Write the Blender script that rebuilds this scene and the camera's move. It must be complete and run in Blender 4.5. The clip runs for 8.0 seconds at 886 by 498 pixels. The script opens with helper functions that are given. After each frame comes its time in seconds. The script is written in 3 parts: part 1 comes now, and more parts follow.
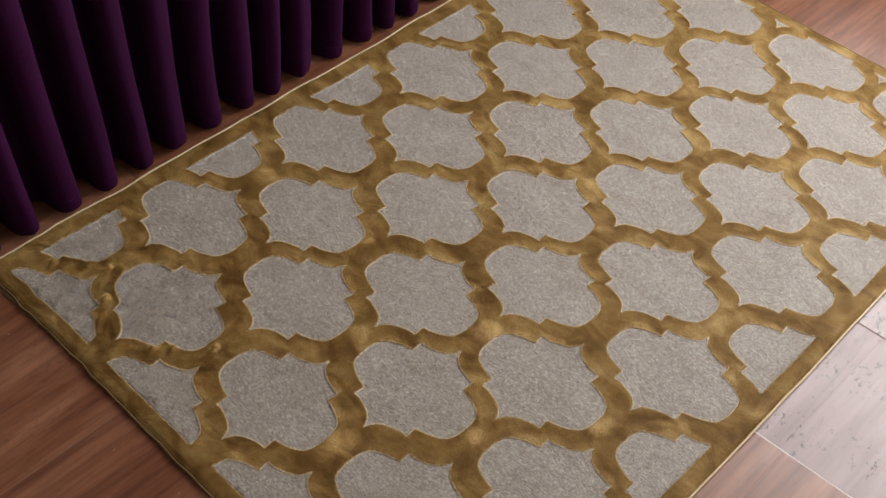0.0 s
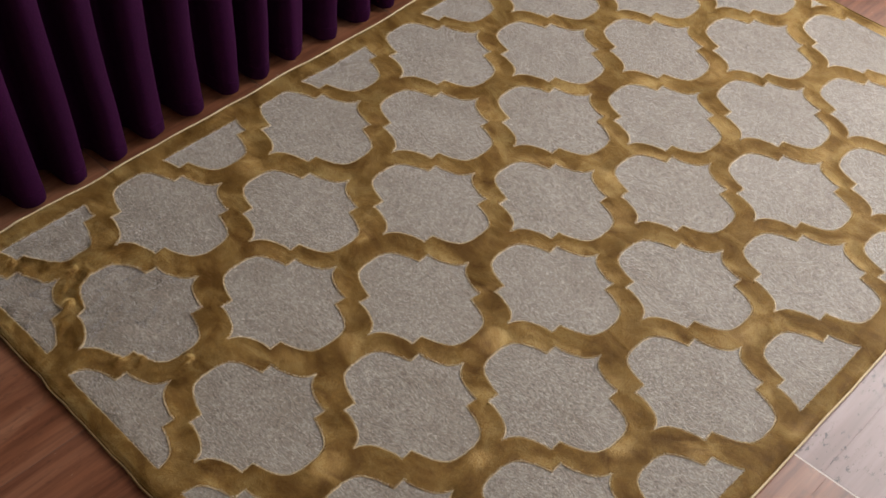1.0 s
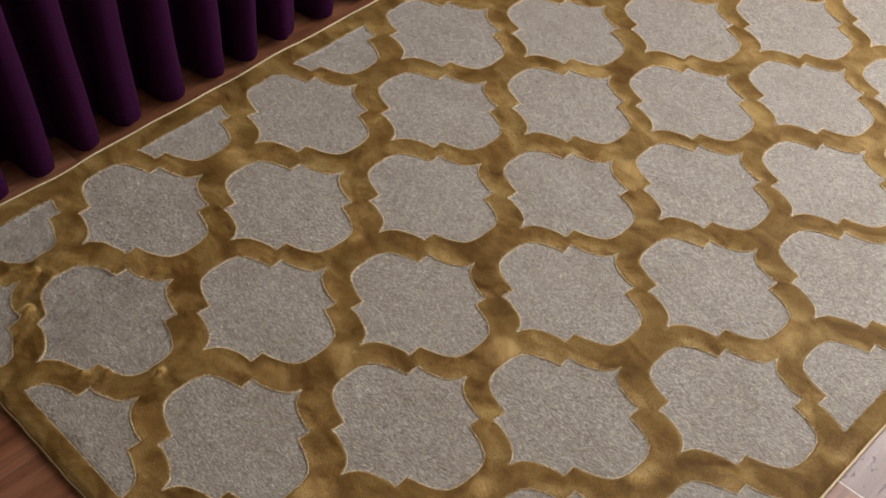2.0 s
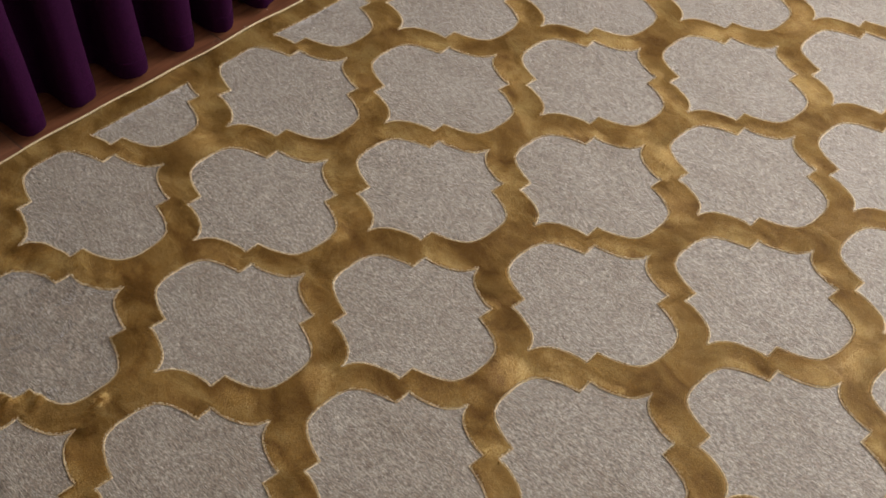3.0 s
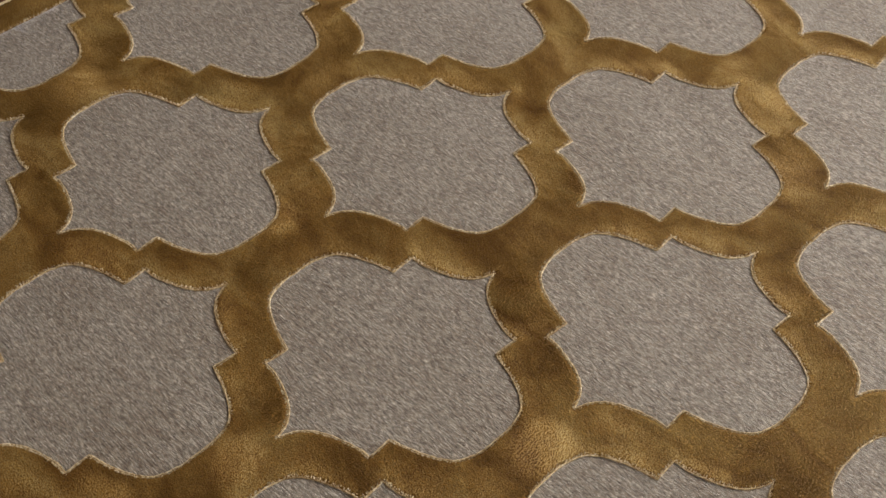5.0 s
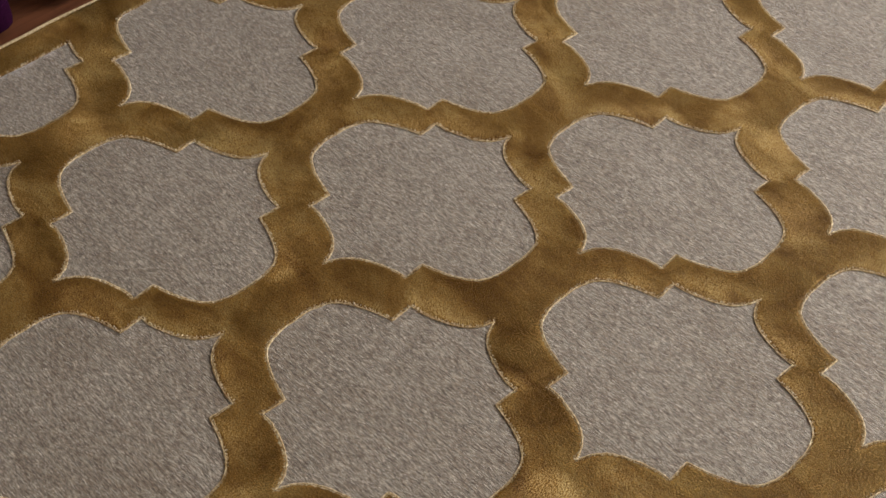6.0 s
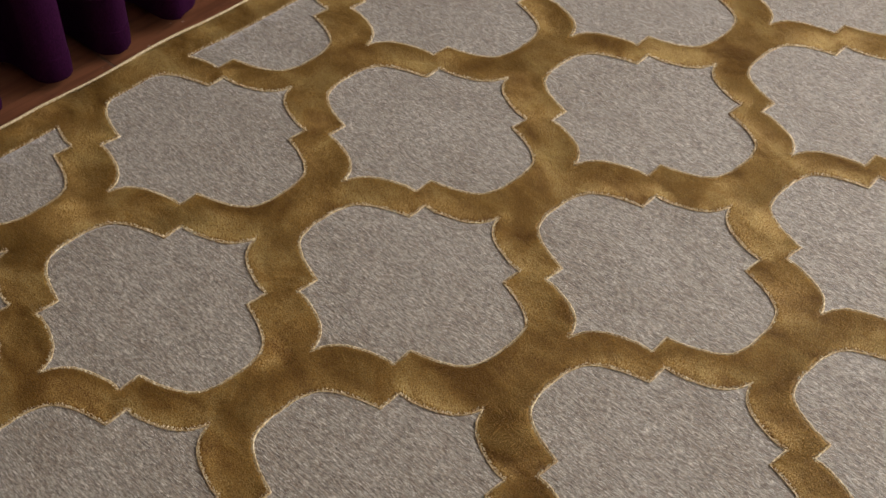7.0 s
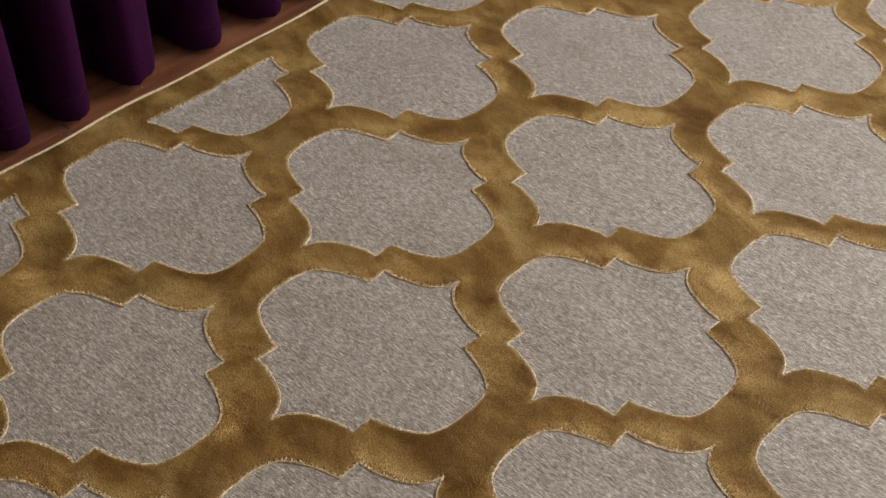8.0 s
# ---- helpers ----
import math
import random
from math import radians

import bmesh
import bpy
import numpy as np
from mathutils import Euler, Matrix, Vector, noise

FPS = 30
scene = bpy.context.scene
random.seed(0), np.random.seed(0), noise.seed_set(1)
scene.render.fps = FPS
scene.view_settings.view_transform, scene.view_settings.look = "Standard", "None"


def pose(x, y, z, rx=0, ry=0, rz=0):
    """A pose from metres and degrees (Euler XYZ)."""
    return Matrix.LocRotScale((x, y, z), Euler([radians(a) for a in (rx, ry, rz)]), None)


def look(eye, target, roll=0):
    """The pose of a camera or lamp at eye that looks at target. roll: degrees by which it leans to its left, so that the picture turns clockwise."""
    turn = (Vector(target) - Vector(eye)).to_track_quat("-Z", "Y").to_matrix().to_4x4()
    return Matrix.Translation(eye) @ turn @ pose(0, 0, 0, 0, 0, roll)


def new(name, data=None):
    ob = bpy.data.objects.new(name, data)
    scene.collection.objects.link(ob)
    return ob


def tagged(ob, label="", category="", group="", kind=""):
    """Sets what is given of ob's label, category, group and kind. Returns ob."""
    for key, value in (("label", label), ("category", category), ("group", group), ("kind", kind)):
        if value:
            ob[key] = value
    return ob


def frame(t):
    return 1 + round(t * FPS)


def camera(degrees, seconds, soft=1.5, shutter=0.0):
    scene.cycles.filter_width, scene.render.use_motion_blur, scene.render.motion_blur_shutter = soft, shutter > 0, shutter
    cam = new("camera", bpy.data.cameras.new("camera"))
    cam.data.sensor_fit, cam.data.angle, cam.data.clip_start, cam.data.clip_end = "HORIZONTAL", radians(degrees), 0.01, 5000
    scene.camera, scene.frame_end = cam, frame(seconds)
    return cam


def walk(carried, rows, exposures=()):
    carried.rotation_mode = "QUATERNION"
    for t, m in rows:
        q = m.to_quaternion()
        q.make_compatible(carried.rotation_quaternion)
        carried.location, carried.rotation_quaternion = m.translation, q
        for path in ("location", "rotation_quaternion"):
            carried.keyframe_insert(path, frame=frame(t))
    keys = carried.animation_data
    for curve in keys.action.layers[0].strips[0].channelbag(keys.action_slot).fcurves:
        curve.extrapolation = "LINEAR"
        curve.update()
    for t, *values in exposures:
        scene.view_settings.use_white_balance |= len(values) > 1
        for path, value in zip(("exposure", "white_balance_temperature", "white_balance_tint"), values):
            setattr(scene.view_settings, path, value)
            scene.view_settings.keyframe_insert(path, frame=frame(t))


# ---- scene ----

# ---- camera and its walk ----
cam = camera(36.18, 8.0, soft=1.6)
ROWS = [
    (0, 2.114, -0.976, 2.308, 44.866, -4.073, 42.406),
    (0.5, 2.062, -0.873, 2.209, 44.693, -3.731, 42.765),
    (1, 1.996, -0.778, 2.087, 44.769, -3.587, 42.886),
    (1.5, 1.958, -0.704, 2.025, 44.488, -3.301, 43.185),
    (1.7, 1.930, -0.658, 1.979, 44.364, -3.142, 43.327),
    (3, 1.724, -0.323, 1.641, 43.457, -1.976, 44.370),
    (3.5, 1.624, -0.184, 1.484, 42.972, -1.513, 44.758),
    (4, 1.491, -0.034, 1.295, 42.277, -1.311, 44.773),
    (4.2, 1.456, 0.003, 1.248, 42.152, -1.275, 44.753),
    (4.75, 1.376, 0.091, 1.138, 41.622, -1.191, 44.705),
    (5.1, 1.350, 0.119, 1.102, 41.358, -1.163, 44.610),
    (5.3, 1.347, 0.122, 1.099, 41.351, -1.161, 44.608),
    (5.5, 1.347, 0.122, 1.099, 41.756, -1.161, 44.608),
    (6, 1.339, 0.130, 1.107, 42.781, -1.161, 44.590),
    (6.5, 1.335, 0.144, 1.110, 43.984, -0.929, 44.683),
    (7, 1.332, 0.169, 1.124, 45.017, -0.425, 44.345),
    (7.5, 1.331, 0.183, 1.124, 46.199, -0.460, 43.870),
    (8, 1.335, 0.193, 1.131, 47.186, -0.589, 43.100),
]
walk(cam, [(t, pose(x, y, z, rx, ry, rz)) for t, x, y, z, rx, ry, rz in ROWS], [(0.0, 0.03, 6450, 10), (0.5, 0.07, 6500, 10), (1.0, -0.04, 6550, 10), (1.5, -0.07, 6600, 10), (3.0, 0.03, 6700, 10), (3.5, -0.2, 6950, 10), (4.0, -0.28, 7000, 10), (5.5, -0.32, 7050, 10), (6.5, -0.25, 6900, 10), (8.0, -0.12, 6700, 10)])

# ---- world and light ----
world = bpy.data.worlds.new("world")
scene.world = world
world.use_nodes = True
wn = world.node_tree.nodes
sky = wn.new("ShaderNodeTexSky")
sky.sky_type = "NISHITA"
sky.sun_disc = False
sky.sun_elevation = radians(35)
sky.sun_rotation = radians(20)
world.node_tree.links.new(sky.outputs[0], wn["Background"].inputs[0])
wn["Background"].inputs[1].default_value = 0.1

# the room: x across (curtain wall at low x), y along the curtain, z up
ROOM_X0, ROOM_X1, ROOM_Y0, ROOM_Y1, ROOM_H = -0.34, 3.7, -2.8, 3.0, 3.1
# openings: along the wall from, to, bottom, top
NORTH_WIN = (0.5, 2.6, 0.5, 2.9)
# the east opening is unseen, added for a weak fill light
EAST_FILL_WIN = (0.3, 2.6, 0.85, 2.85)
NORTH_WATTS, EAST_FILL_WATTS = 122.0, 11.0
DAYLIGHT = (1.0, 0.96, 0.94)


def window_light(watts, middle, inward, width, height):
    lamp = bpy.data.lights.new("unseen_window_daylight", "AREA")
    lamp.shape, lamp.size, lamp.size_y = "RECTANGLE", width, height
    lamp.energy, lamp.color = watts, DAYLIGHT
    new("unseen_window_daylight", lamp).matrix_world = look(middle, inward)


a, b, z0, z1 = NORTH_WIN
window_light(NORTH_WATTS, ((a + b) / 2, ROOM_Y1 + 0.05, (z0 + z1) / 2), ((a + b) / 2, 0, (z0 + z1) / 2), b - a - 0.16, z1 - z0 - 0.16)
a, b, z0, z1 = EAST_FILL_WIN
window_light(EAST_FILL_WATTS, (ROOM_X1 + 0.05, (a + b) / 2, (z0 + z1) / 2), (0, (a + b) / 2, (z0 + z1) / 2), b - a - 0.16, z1 - z0 - 0.16)


# ---- materials ----
class Mat:
    """A small builder of node materials on world-space coordinates."""

    def __init__(self, name, rough=0.6):
        self.m = bpy.data.materials.new(name)
        self.m.use_nodes = True
        self.t = self.m.node_tree
        self.b = self.t.nodes["Principled BSDF"]
        self.b.inputs["Roughness"].default_value = rough
        self.pos = self.t.nodes.new("ShaderNodeNewGeometry").outputs["Position"]

    def put(self, name, value):
        if isinstance(value, bpy.types.NodeSocket):
            self.t.links.new(value, self.b.inputs[name])
        else:
            self.b.inputs[name].default_value = value

    def scaled(self, sx, sy, sz, rz=0.0):
        n = self.t.nodes.new("ShaderNodeMapping")
        n.inputs["Scale"].default_value = (sx, sy, sz)
        n.inputs["Rotation"].default_value = (0, 0, radians(rz))
        self.t.links.new(self.pos, n.inputs[0])
        return n.outputs[0]

    def noise(self, vec, scale=1.0, detail=3.0, rough=0.55, warp=0.0):
        n = self.t.nodes.new("ShaderNodeTexNoise")
        n.inputs["Scale"].default_value = scale
        n.inputs["Detail"].default_value = detail
        n.inputs["Roughness"].default_value = rough
        n.inputs["Distortion"].default_value = warp
        self.t.links.new(vec, n.inputs["Vector"])
        return n.outputs["Fac"]

    def ramp(self, fac, *stops):
        n = self.t.nodes.new("ShaderNodeValToRGB")
        e = n.color_ramp.elements
        while len(e) < len(stops):
            e.new(0.5)
        for k, (p, c) in enumerate(stops):
            e[k].position = p
            e[k].color = (c, c, c, 1) if isinstance(c, float) else (*c, 1)
        self.t.links.new(fac, n.inputs[0])
        return n.outputs[0]

    def mix(self, a, b, fac, mode="MIX"):
        n = self.t.nodes.new("ShaderNodeMix")
        n.data_type, n.blend_type = "RGBA", mode
        for key, v in ((0, fac), (6, a), (7, b)):
            if isinstance(v, bpy.types.NodeSocket):
                self.t.links.new(v, n.inputs[key])
            else:
                n.inputs[key].default_value = v if key == 0 else (*v, 1)
        return n.outputs[2]

    def math(self, op, a, b=0.0):
        n = self.t.nodes.new("ShaderNodeMath")
        n.operation = op
        for key, v in ((0, a), (1, b)):
            if isinstance(v, bpy.types.NodeSocket):
                self.t.links.new(v, n.inputs[key])
            else:
                n.inputs[key].default_value = v
        return n.outputs[0]

    def bump(self, height, distance, strength=1.0, after=None):
        n = self.t.nodes.new("ShaderNodeBump")
        n.inputs["Distance"].default_value = distance
        n.inputs["Strength"].default_value = strength
        self.t.links.new(height, n.inputs["Height"])
        if after is not None:
            self.t.links.new(after, n.inputs["Normal"])
        return n.outputs[0]

    def island(self):
        return self.t.nodes.new("ShaderNodeNewGeometry").outputs["Random Per Island"]

    def each(self):
        return self.t.nodes.new("ShaderNodeObjectInfo").outputs["Random"]


def mat_panel():
    """Heathered grey-beige chenille, its yarn lying across the rug."""
    k = Mat("grey_chenille", 0.55)
    yarn = k.noise(k.scaled(90, 760, 300, 5), 1.0, 4.0, 0.65, 0.4)
    fleck = k.noise(k.scaled(260, 900, 500, -9), 1.0, 2.0, 0.5)
    heather = k.noise(k.scaled(38, 70, 40, 8), 1.0, 3.0, 0.6, 0.8)
    blot = k.noise(k.scaled(7, 11, 9), 1.0, 4.0, 0.6)
    clump = k.noise(k.scaled(130, 380, 90, 2), 1.0, 2.0, 0.6)
    col = k.ramp(yarn, (0.33, (0.135, 0.102, 0.074)), (0.46, (0.255, 0.217, 0.170)), (0.57, (0.345, 0.305, 0.250)), (0.70, (0.60, 0.55, 0.48)))
    col = k.mix(col, k.ramp(fleck, (0.36, (0.13, 0.10, 0.075)), (0.56, (0.36, 0.32, 0.28)), (0.72, (0.74, 0.70, 0.64))), 0.38)
    col = k.mix(col, k.ramp(heather, (0.32, (0.74, 0.68, 0.62)), (0.5, (1.0, 1.0, 1.0)), (0.68, (1.12, 1.15, 1.18))), 0.7, "MULTIPLY")
    col = k.mix(col, k.ramp(clump, (0.37, (0.45, 0.43, 0.41)), (0.5, (1.0, 1.0, 1.0)), (0.63, (1.62, 1.62, 1.62))), 0.85, "MULTIPLY")
    col = k.mix(col, k.ramp(blot, (0.3, (0.76, 0.71, 0.64)), (0.5, (0.98, 0.98, 0.96)), (0.7, (1.08, 1.11, 1.12))), 0.9, "MULTIPLY")
    k.put("Base Color", col)
    k.put("Sheen Weight", 0.9)
    k.put("Sheen Roughness", 0.4)
    k.put("Sheen Tint", (0.95, 0.95, 1.0, 1))
    k.put("Specular IOR Level", 0.6)
    n = k.bump(yarn, 0.0018, 0.7)
    k.put("Normal", k.bump(fleck, 0.0009, 0.6, n))
    return k.m


def mat_gold():
    """Golden viscose velvet, brushed this way and that."""
    k = Mat("gold_velvet", 0.42)
    nap = k.noise(k.scaled(11, 15, 11, 25), 1.0, 3.0, 0.5, 1.2)
    brush = k.noise(k.scaled(34, 60, 40, 30), 1.0, 4.0, 0.6, 0.8)
    grain = k.noise(k.scaled(380, 820, 500, 10), 1.0, 2.0, 0.6)
    glint = k.noise(k.scaled(420, 1300, 700, 8), 1.0, 1.0, 0.5)
    # nap and brush put the brushed pile's light and dark into the colour
    col = k.ramp(nap, (0.32, (0.130, 0.058, 0.010)), (0.5, (0.225, 0.116, 0.024)), (0.68, (0.310, 0.186, 0.052)))
    col = k.mix(col, k.ramp(brush, (0.34, (0.66, 0.58, 0.5)), (0.56, (1.0, 1.0, 1.0)), (0.75, (1.2, 1.2, 1.15))), 0.7, "MULTIPLY")
    col = k.mix(col, k.ramp(grain, (0.33, (0.45, 0.4, 0.36)), (0.52, (1.0, 1.0, 1.0)), (0.70, (1.75, 1.75, 1.6))), 0.8, "MULTIPLY")
    k.put("Base Color", col)
    k.put("Roughness", k.ramp(glint, (0.40, 0.70), (0.66, 0.36)))
    k.put("Sheen Weight", 0.4)
    k.put("Sheen Roughness", 0.35)
    k.put("Sheen Tint", (0.95, 0.68, 0.24, 1))
    k.put("Specular IOR Level", 0.5)
    k.put("Specular Tint", (1.0, 0.85, 0.5, 1))
    n = k.bump(nap, 0.007, 0.3)
    n = k.bump(brush, 0.003, 0.35, n)
    k.put("Normal", k.bump(grain, 0.0014, 0.8, n))
    return k.m


def mat_tuft():
    """The same velvet, tuft by tuft: silky, each a little lighter or darker."""
    k = Mat("gold_velvet_tuft", 0.42)
    nap = k.noise(k.scaled(11, 15, 11, 25), 1.0, 3.0, 0.5, 1.2)
    brush = k.noise(k.scaled(34, 60, 40, 30), 1.0, 4.0, 0.6, 0.8)
    # velvet shading coloured in, patch by patch, as on the cloth below
    col = k.ramp(nap, (0.32, (0.232, 0.131, 0.035)), (0.48, (0.362, 0.239, 0.085)), (0.68, (0.476, 0.353, 0.150)))
    col = k.mix(col, k.ramp(brush, (0.34, (0.72, 0.66, 0.6)), (0.56, (1.0, 1.0, 1.0)), (0.75, (1.15, 1.15, 1.1))), 0.5, "MULTIPLY")
    # the few brightest tufts are painted glints
    col = k.mix(col, k.ramp(k.island(), (0.0, (0.70, 0.66, 0.62)), (0.5, (1.0, 1.0, 1.0)), (0.93, (1.15, 1.15, 1.1)), (1.0, (1.7, 1.8, 2.0))), 0.5, "MULTIPLY")
    k.put("Base Color", col)
    k.put("Sheen Weight", 0.15)
    k.put("Sheen Tint", (0.95, 0.7, 0.28, 1))
    k.put("Specular IOR Level", 0.25)
    k.put("Specular Tint", (1.0, 0.85, 0.55, 1))
    return k.m


def mat_thread():
    k = Mat("heathered_thread", 0.5)
    k.put("Specular IOR Level", 0.75)
    k.put("Sheen Tint", (0.95, 0.95, 1.0, 1))
    r = k.island()
    k.put("Base Color", k.ramp(r, (0.0, (0.14, 0.098, 0.064)), (0.2, (0.27, 0.195, 0.135)), (0.4, (0.25, 0.245, 0.215)), (0.6, (0.36, 0.310, 0.245)), (0.82, (0.50, 0.475, 0.43)), (1.0, (0.92, 0.88, 0.80))))
    k.put("Sheen Weight", 0.9)
    k.put("Sheen Roughness", 0.4)
    return k.m


def mat_fibre():
    k = Mat("cream_lit_edge_yarn", 0.5)
    # pale yarn ends, made creamier to carry the rim's light and glints
    k.put("Base Color", k.ramp(k.island(), (0.0, (0.46, 0.31, 0.13)), (0.4, (0.68, 0.53, 0.30)), (0.75, (0.82, 0.70, 0.46)), (1.0, (0.90, 0.83, 0.64))))
    k.put("Sheen Weight", 0.5)
    return k.m


def mat_rim():
    """The pale line of cut yarn ends, backlight painted in: cream and gold by turns."""
    k = Mat("backlit_cut_yarn", 0.45)
    dash = k.noise(k.scaled(260, 260, 260), 1.0, 2.0, 0.6)
    drift = k.noise(k.scaled(16, 16, 16), 1.0, 2.0)
    col = k.ramp(dash, (0.35, (0.42, 0.28, 0.11)), (0.52, (0.70, 0.55, 0.30)), (0.66, (0.92, 0.84, 0.64)))
    k.put("Base Color", k.mix(col, k.ramp(drift, (0.35, (0.6, 0.52, 0.42)), (0.6, (1.0, 1.0, 1.0))), 0.8, "MULTIPLY"))
    k.put("Sheen Weight", 0.4)
    return k.m


def mat_binding():
    k = Mat("cream_binding", 0.6)
    twist = k.noise(k.scaled(380, 380, 380), 1.0, 2.0)
    k.put("Base Color", k.ramp(twist, (0.3, (0.50, 0.37, 0.19)), (0.7, (0.82, 0.70, 0.48))))
    k.put("Normal", k.bump(twist, 0.001, 0.8))
    return k.m


def mat_backing():
    k = Mat("jute_backing", 0.9)
    w = k.noise(k.scaled(500, 500, 500), 1.0, 2.0)
    k.put("Base Color", k.ramp(w, (0.3, (0.12, 0.07, 0.025)), (0.7, (0.25, 0.16, 0.07))))
    return k.m


def mat_curtain():
    k = Mat("purple_cloth", 0.85)
    weave = k.noise(k.scaled(700, 700, 260), 1.0, 2.0)
    wear = k.noise(k.scaled(6, 6, 2), 1.0, 3.0)
    col = k.ramp(weave, (0.3, (0.0170, 0.0020, 0.0155)), (0.7, (0.0350, 0.0044, 0.0320)))
    k.put("Base Color", k.mix(col, k.ramp(wear, (0.3, (0.75, 0.7, 0.75)), (0.7, (1.1, 1.1, 1.1))), 0.8, "MULTIPLY"))
    k.put("Sheen Weight", 0.02)
    k.put("Sheen Tint", (0.6, 0.2, 0.5, 1))
    k.put("Specular IOR Level", 0.05)
    k.put("Normal", k.bump(weave, 0.0006, 0.6))
    return k.m


def mat_wood_tile(name, dark, mid, light, rough, print_strength, dirty):
    """Glazed tile with a wood print, grain along y, scuffed and specked with dirt."""
    k = Mat(name, 0.3)
    shift = k.t.nodes.new("ShaderNodeVectorMath")
    shift.operation = "MULTIPLY_ADD"
    k.t.links.new(k.each(), shift.inputs[0])
    shift.inputs[1].default_value = (3.7, 9.1, 1.3)
    k.t.links.new(k.pos, shift.inputs[2])
    k.pos = shift.outputs[0]
    broad = k.noise(k.scaled(13, 1.3, 8, 4), 1.0, 4.0, 0.6, 0.7)
    grain = k.noise(k.scaled(85, 4, 40, 3), 1.0, 5.0, 0.65, 0.5)
    where = k.noise(k.scaled(6, 6, 6), 1.0, 3.0, 0.6)
    scuff = k.noise(k.scaled(90, 50, 30, 35), 1.0, 4.0, 0.75)
    speck = k.noise(k.scaled(150, 150, 150), 1.0, 2.0, 0.5)
    smear = k.noise(k.scaled(5, 4, 4), 1.0, 4.0, 0.6)
    col = k.ramp(broad, (0.3, dark), (0.5, mid), (0.7, light))
    col = k.mix(col, k.ramp(grain, (0.32, (0.5, 0.42, 0.4)), (0.52, (1.0, 1.0, 1.0)), (0.72, (1.3, 1.28, 1.26))), print_strength, "MULTIPLY")
    dirt = k.math("MULTIPLY", k.ramp(scuff, (0.57, 0.0), (0.61, dirty)), k.ramp(where, (0.46, 0.0), (0.54, 1.0)))
    col = k.mix(col, (0.02, 0.014, 0.012), dirt)
    col = k.mix(col, (0.6, 0.55, 0.5), k.ramp(speck, (0.765, 0.0), (0.785, 0.8)))
    k.put("Base Color", col)
    k.put("Roughness", k.ramp(smear, (0.3, rough), (0.7, rough + 0.16)))
    k.put("Specular IOR Level", 0.6)
    k.put("Normal", k.bump(grain, 0.0005, 0.35))
    return k.m


def mat_plain(name, colour, rough=0.8, scale=30, depth=0.001):
    k = Mat(name, rough)
    f = k.noise(k.scaled(scale, scale, scale), 1.0, 4.0)
    s = k.noise(k.scaled(1.3, 1.3, 1.3), 1.0, 3.0)
    lo, hi = tuple(c * 0.88 for c in colour), tuple(min(1, c * 1.06) for c in colour)
    col = k.ramp(f, (0.3, lo), (0.7, hi))
    k.put("Base Color", k.mix(col, k.ramp(s, (0.3, (0.9, 0.89, 0.87)), (0.7, (1.0, 1.0, 1.0))), 0.7, "MULTIPLY"))
    k.put("Normal", k.bump(f, depth, 0.5))
    return k.m


M_THREAD, M_TUFT, M_PANEL, M_GOLD, M_FIBRE, M_BINDING = mat_thread(), mat_tuft(), mat_panel(), mat_gold(), mat_fibre(), mat_binding()
M_BACK, M_CURTAIN, M_RIM = mat_backing(), mat_curtain(), mat_rim()
M_TILE = mat_wood_tile("wood_print_tile", (0.120, 0.043, 0.021), (0.215, 0.086, 0.044), (0.30, 0.142, 0.081), 0.28, 0.65, 0.25)
# paler print with the window's glare mixed into its base colours
M_TILE_GLARE = mat_wood_tile("pale_glare_tile", (0.175, 0.115, 0.105), (0.237, 0.165, 0.156), (0.292, 0.215, 0.208), 0.28, 0.3, 0.95)
M_GROUT = mat_plain("brown_grout", (0.15, 0.085, 0.06), 0.7, 300)
# near-white colour stands in for glare along a tile edge
M_GROUT_GLARE = mat_plain("glare_grout", (0.62, 0.56, 0.52), 0.5, 300)
M_WALL = mat_plain("cream_wall_paint", (0.62, 0.56, 0.50), 0.8, 60)
M_CEIL = mat_plain("white_ceiling_paint", (0.78, 0.77, 0.75), 0.85, 60)
M_FRAME = mat_plain("white_window_paint", (0.75, 0.74, 0.72), 0.4, 40, 0.0003)


# ---- mesh helpers ----
def link(name, verts, faces, material, parent=None, label="", smooth=True):
    me = bpy.data.meshes.new(name)
    me.from_pydata([tuple(map(float, v)) for v in verts], [], faces)
    if smooth:
        me.polygons.foreach_set("use_smooth", [True] * len(me.polygons))
    me.materials.append(material)
    ob = new(name, me)
    if parent is not None:
        ob.parent = parent
    if label:
        tagged(ob, label)
    return ob


def part(name, bm, material, parent=None, label="", smooth=False):
    me = bpy.data.meshes.new(name)
    bm.to_mesh(me)
    bm.free()
    if smooth:
        me.polygons.foreach_set("use_smooth", [True] * len(me.polygons))
    me.materials.append(material)
    ob = new(name, me)
    if parent is not None:
        ob.parent = parent
    if label:
        tagged(ob, label)
    return ob


def box_into(bm, x0, x1, y0, y1, z0, z1, bevel=0.0):
    made = bmesh.ops.create_cube(bm, size=1.0, matrix=Matrix.LocRotScale(((x0 + x1) / 2, (y0 + y1) / 2, (z0 + z1) / 2), None, (x1 - x0, y1 - y0, z1 - z0)))
    if bevel:
        edges = {e for v in made["verts"] for e in v.link_edges}
        bmesh.ops.bevel(bm, geom=list(edges), offset=bevel, segments=2, affect="EDGES", profile=0.6)


def boxes(name, items, material, parent=None, label="", bevel=0.0):
    bm = bmesh.new()
    for it in items:
        box_into(bm, *it, bevel)
    return part(name, bm, material, parent, label)


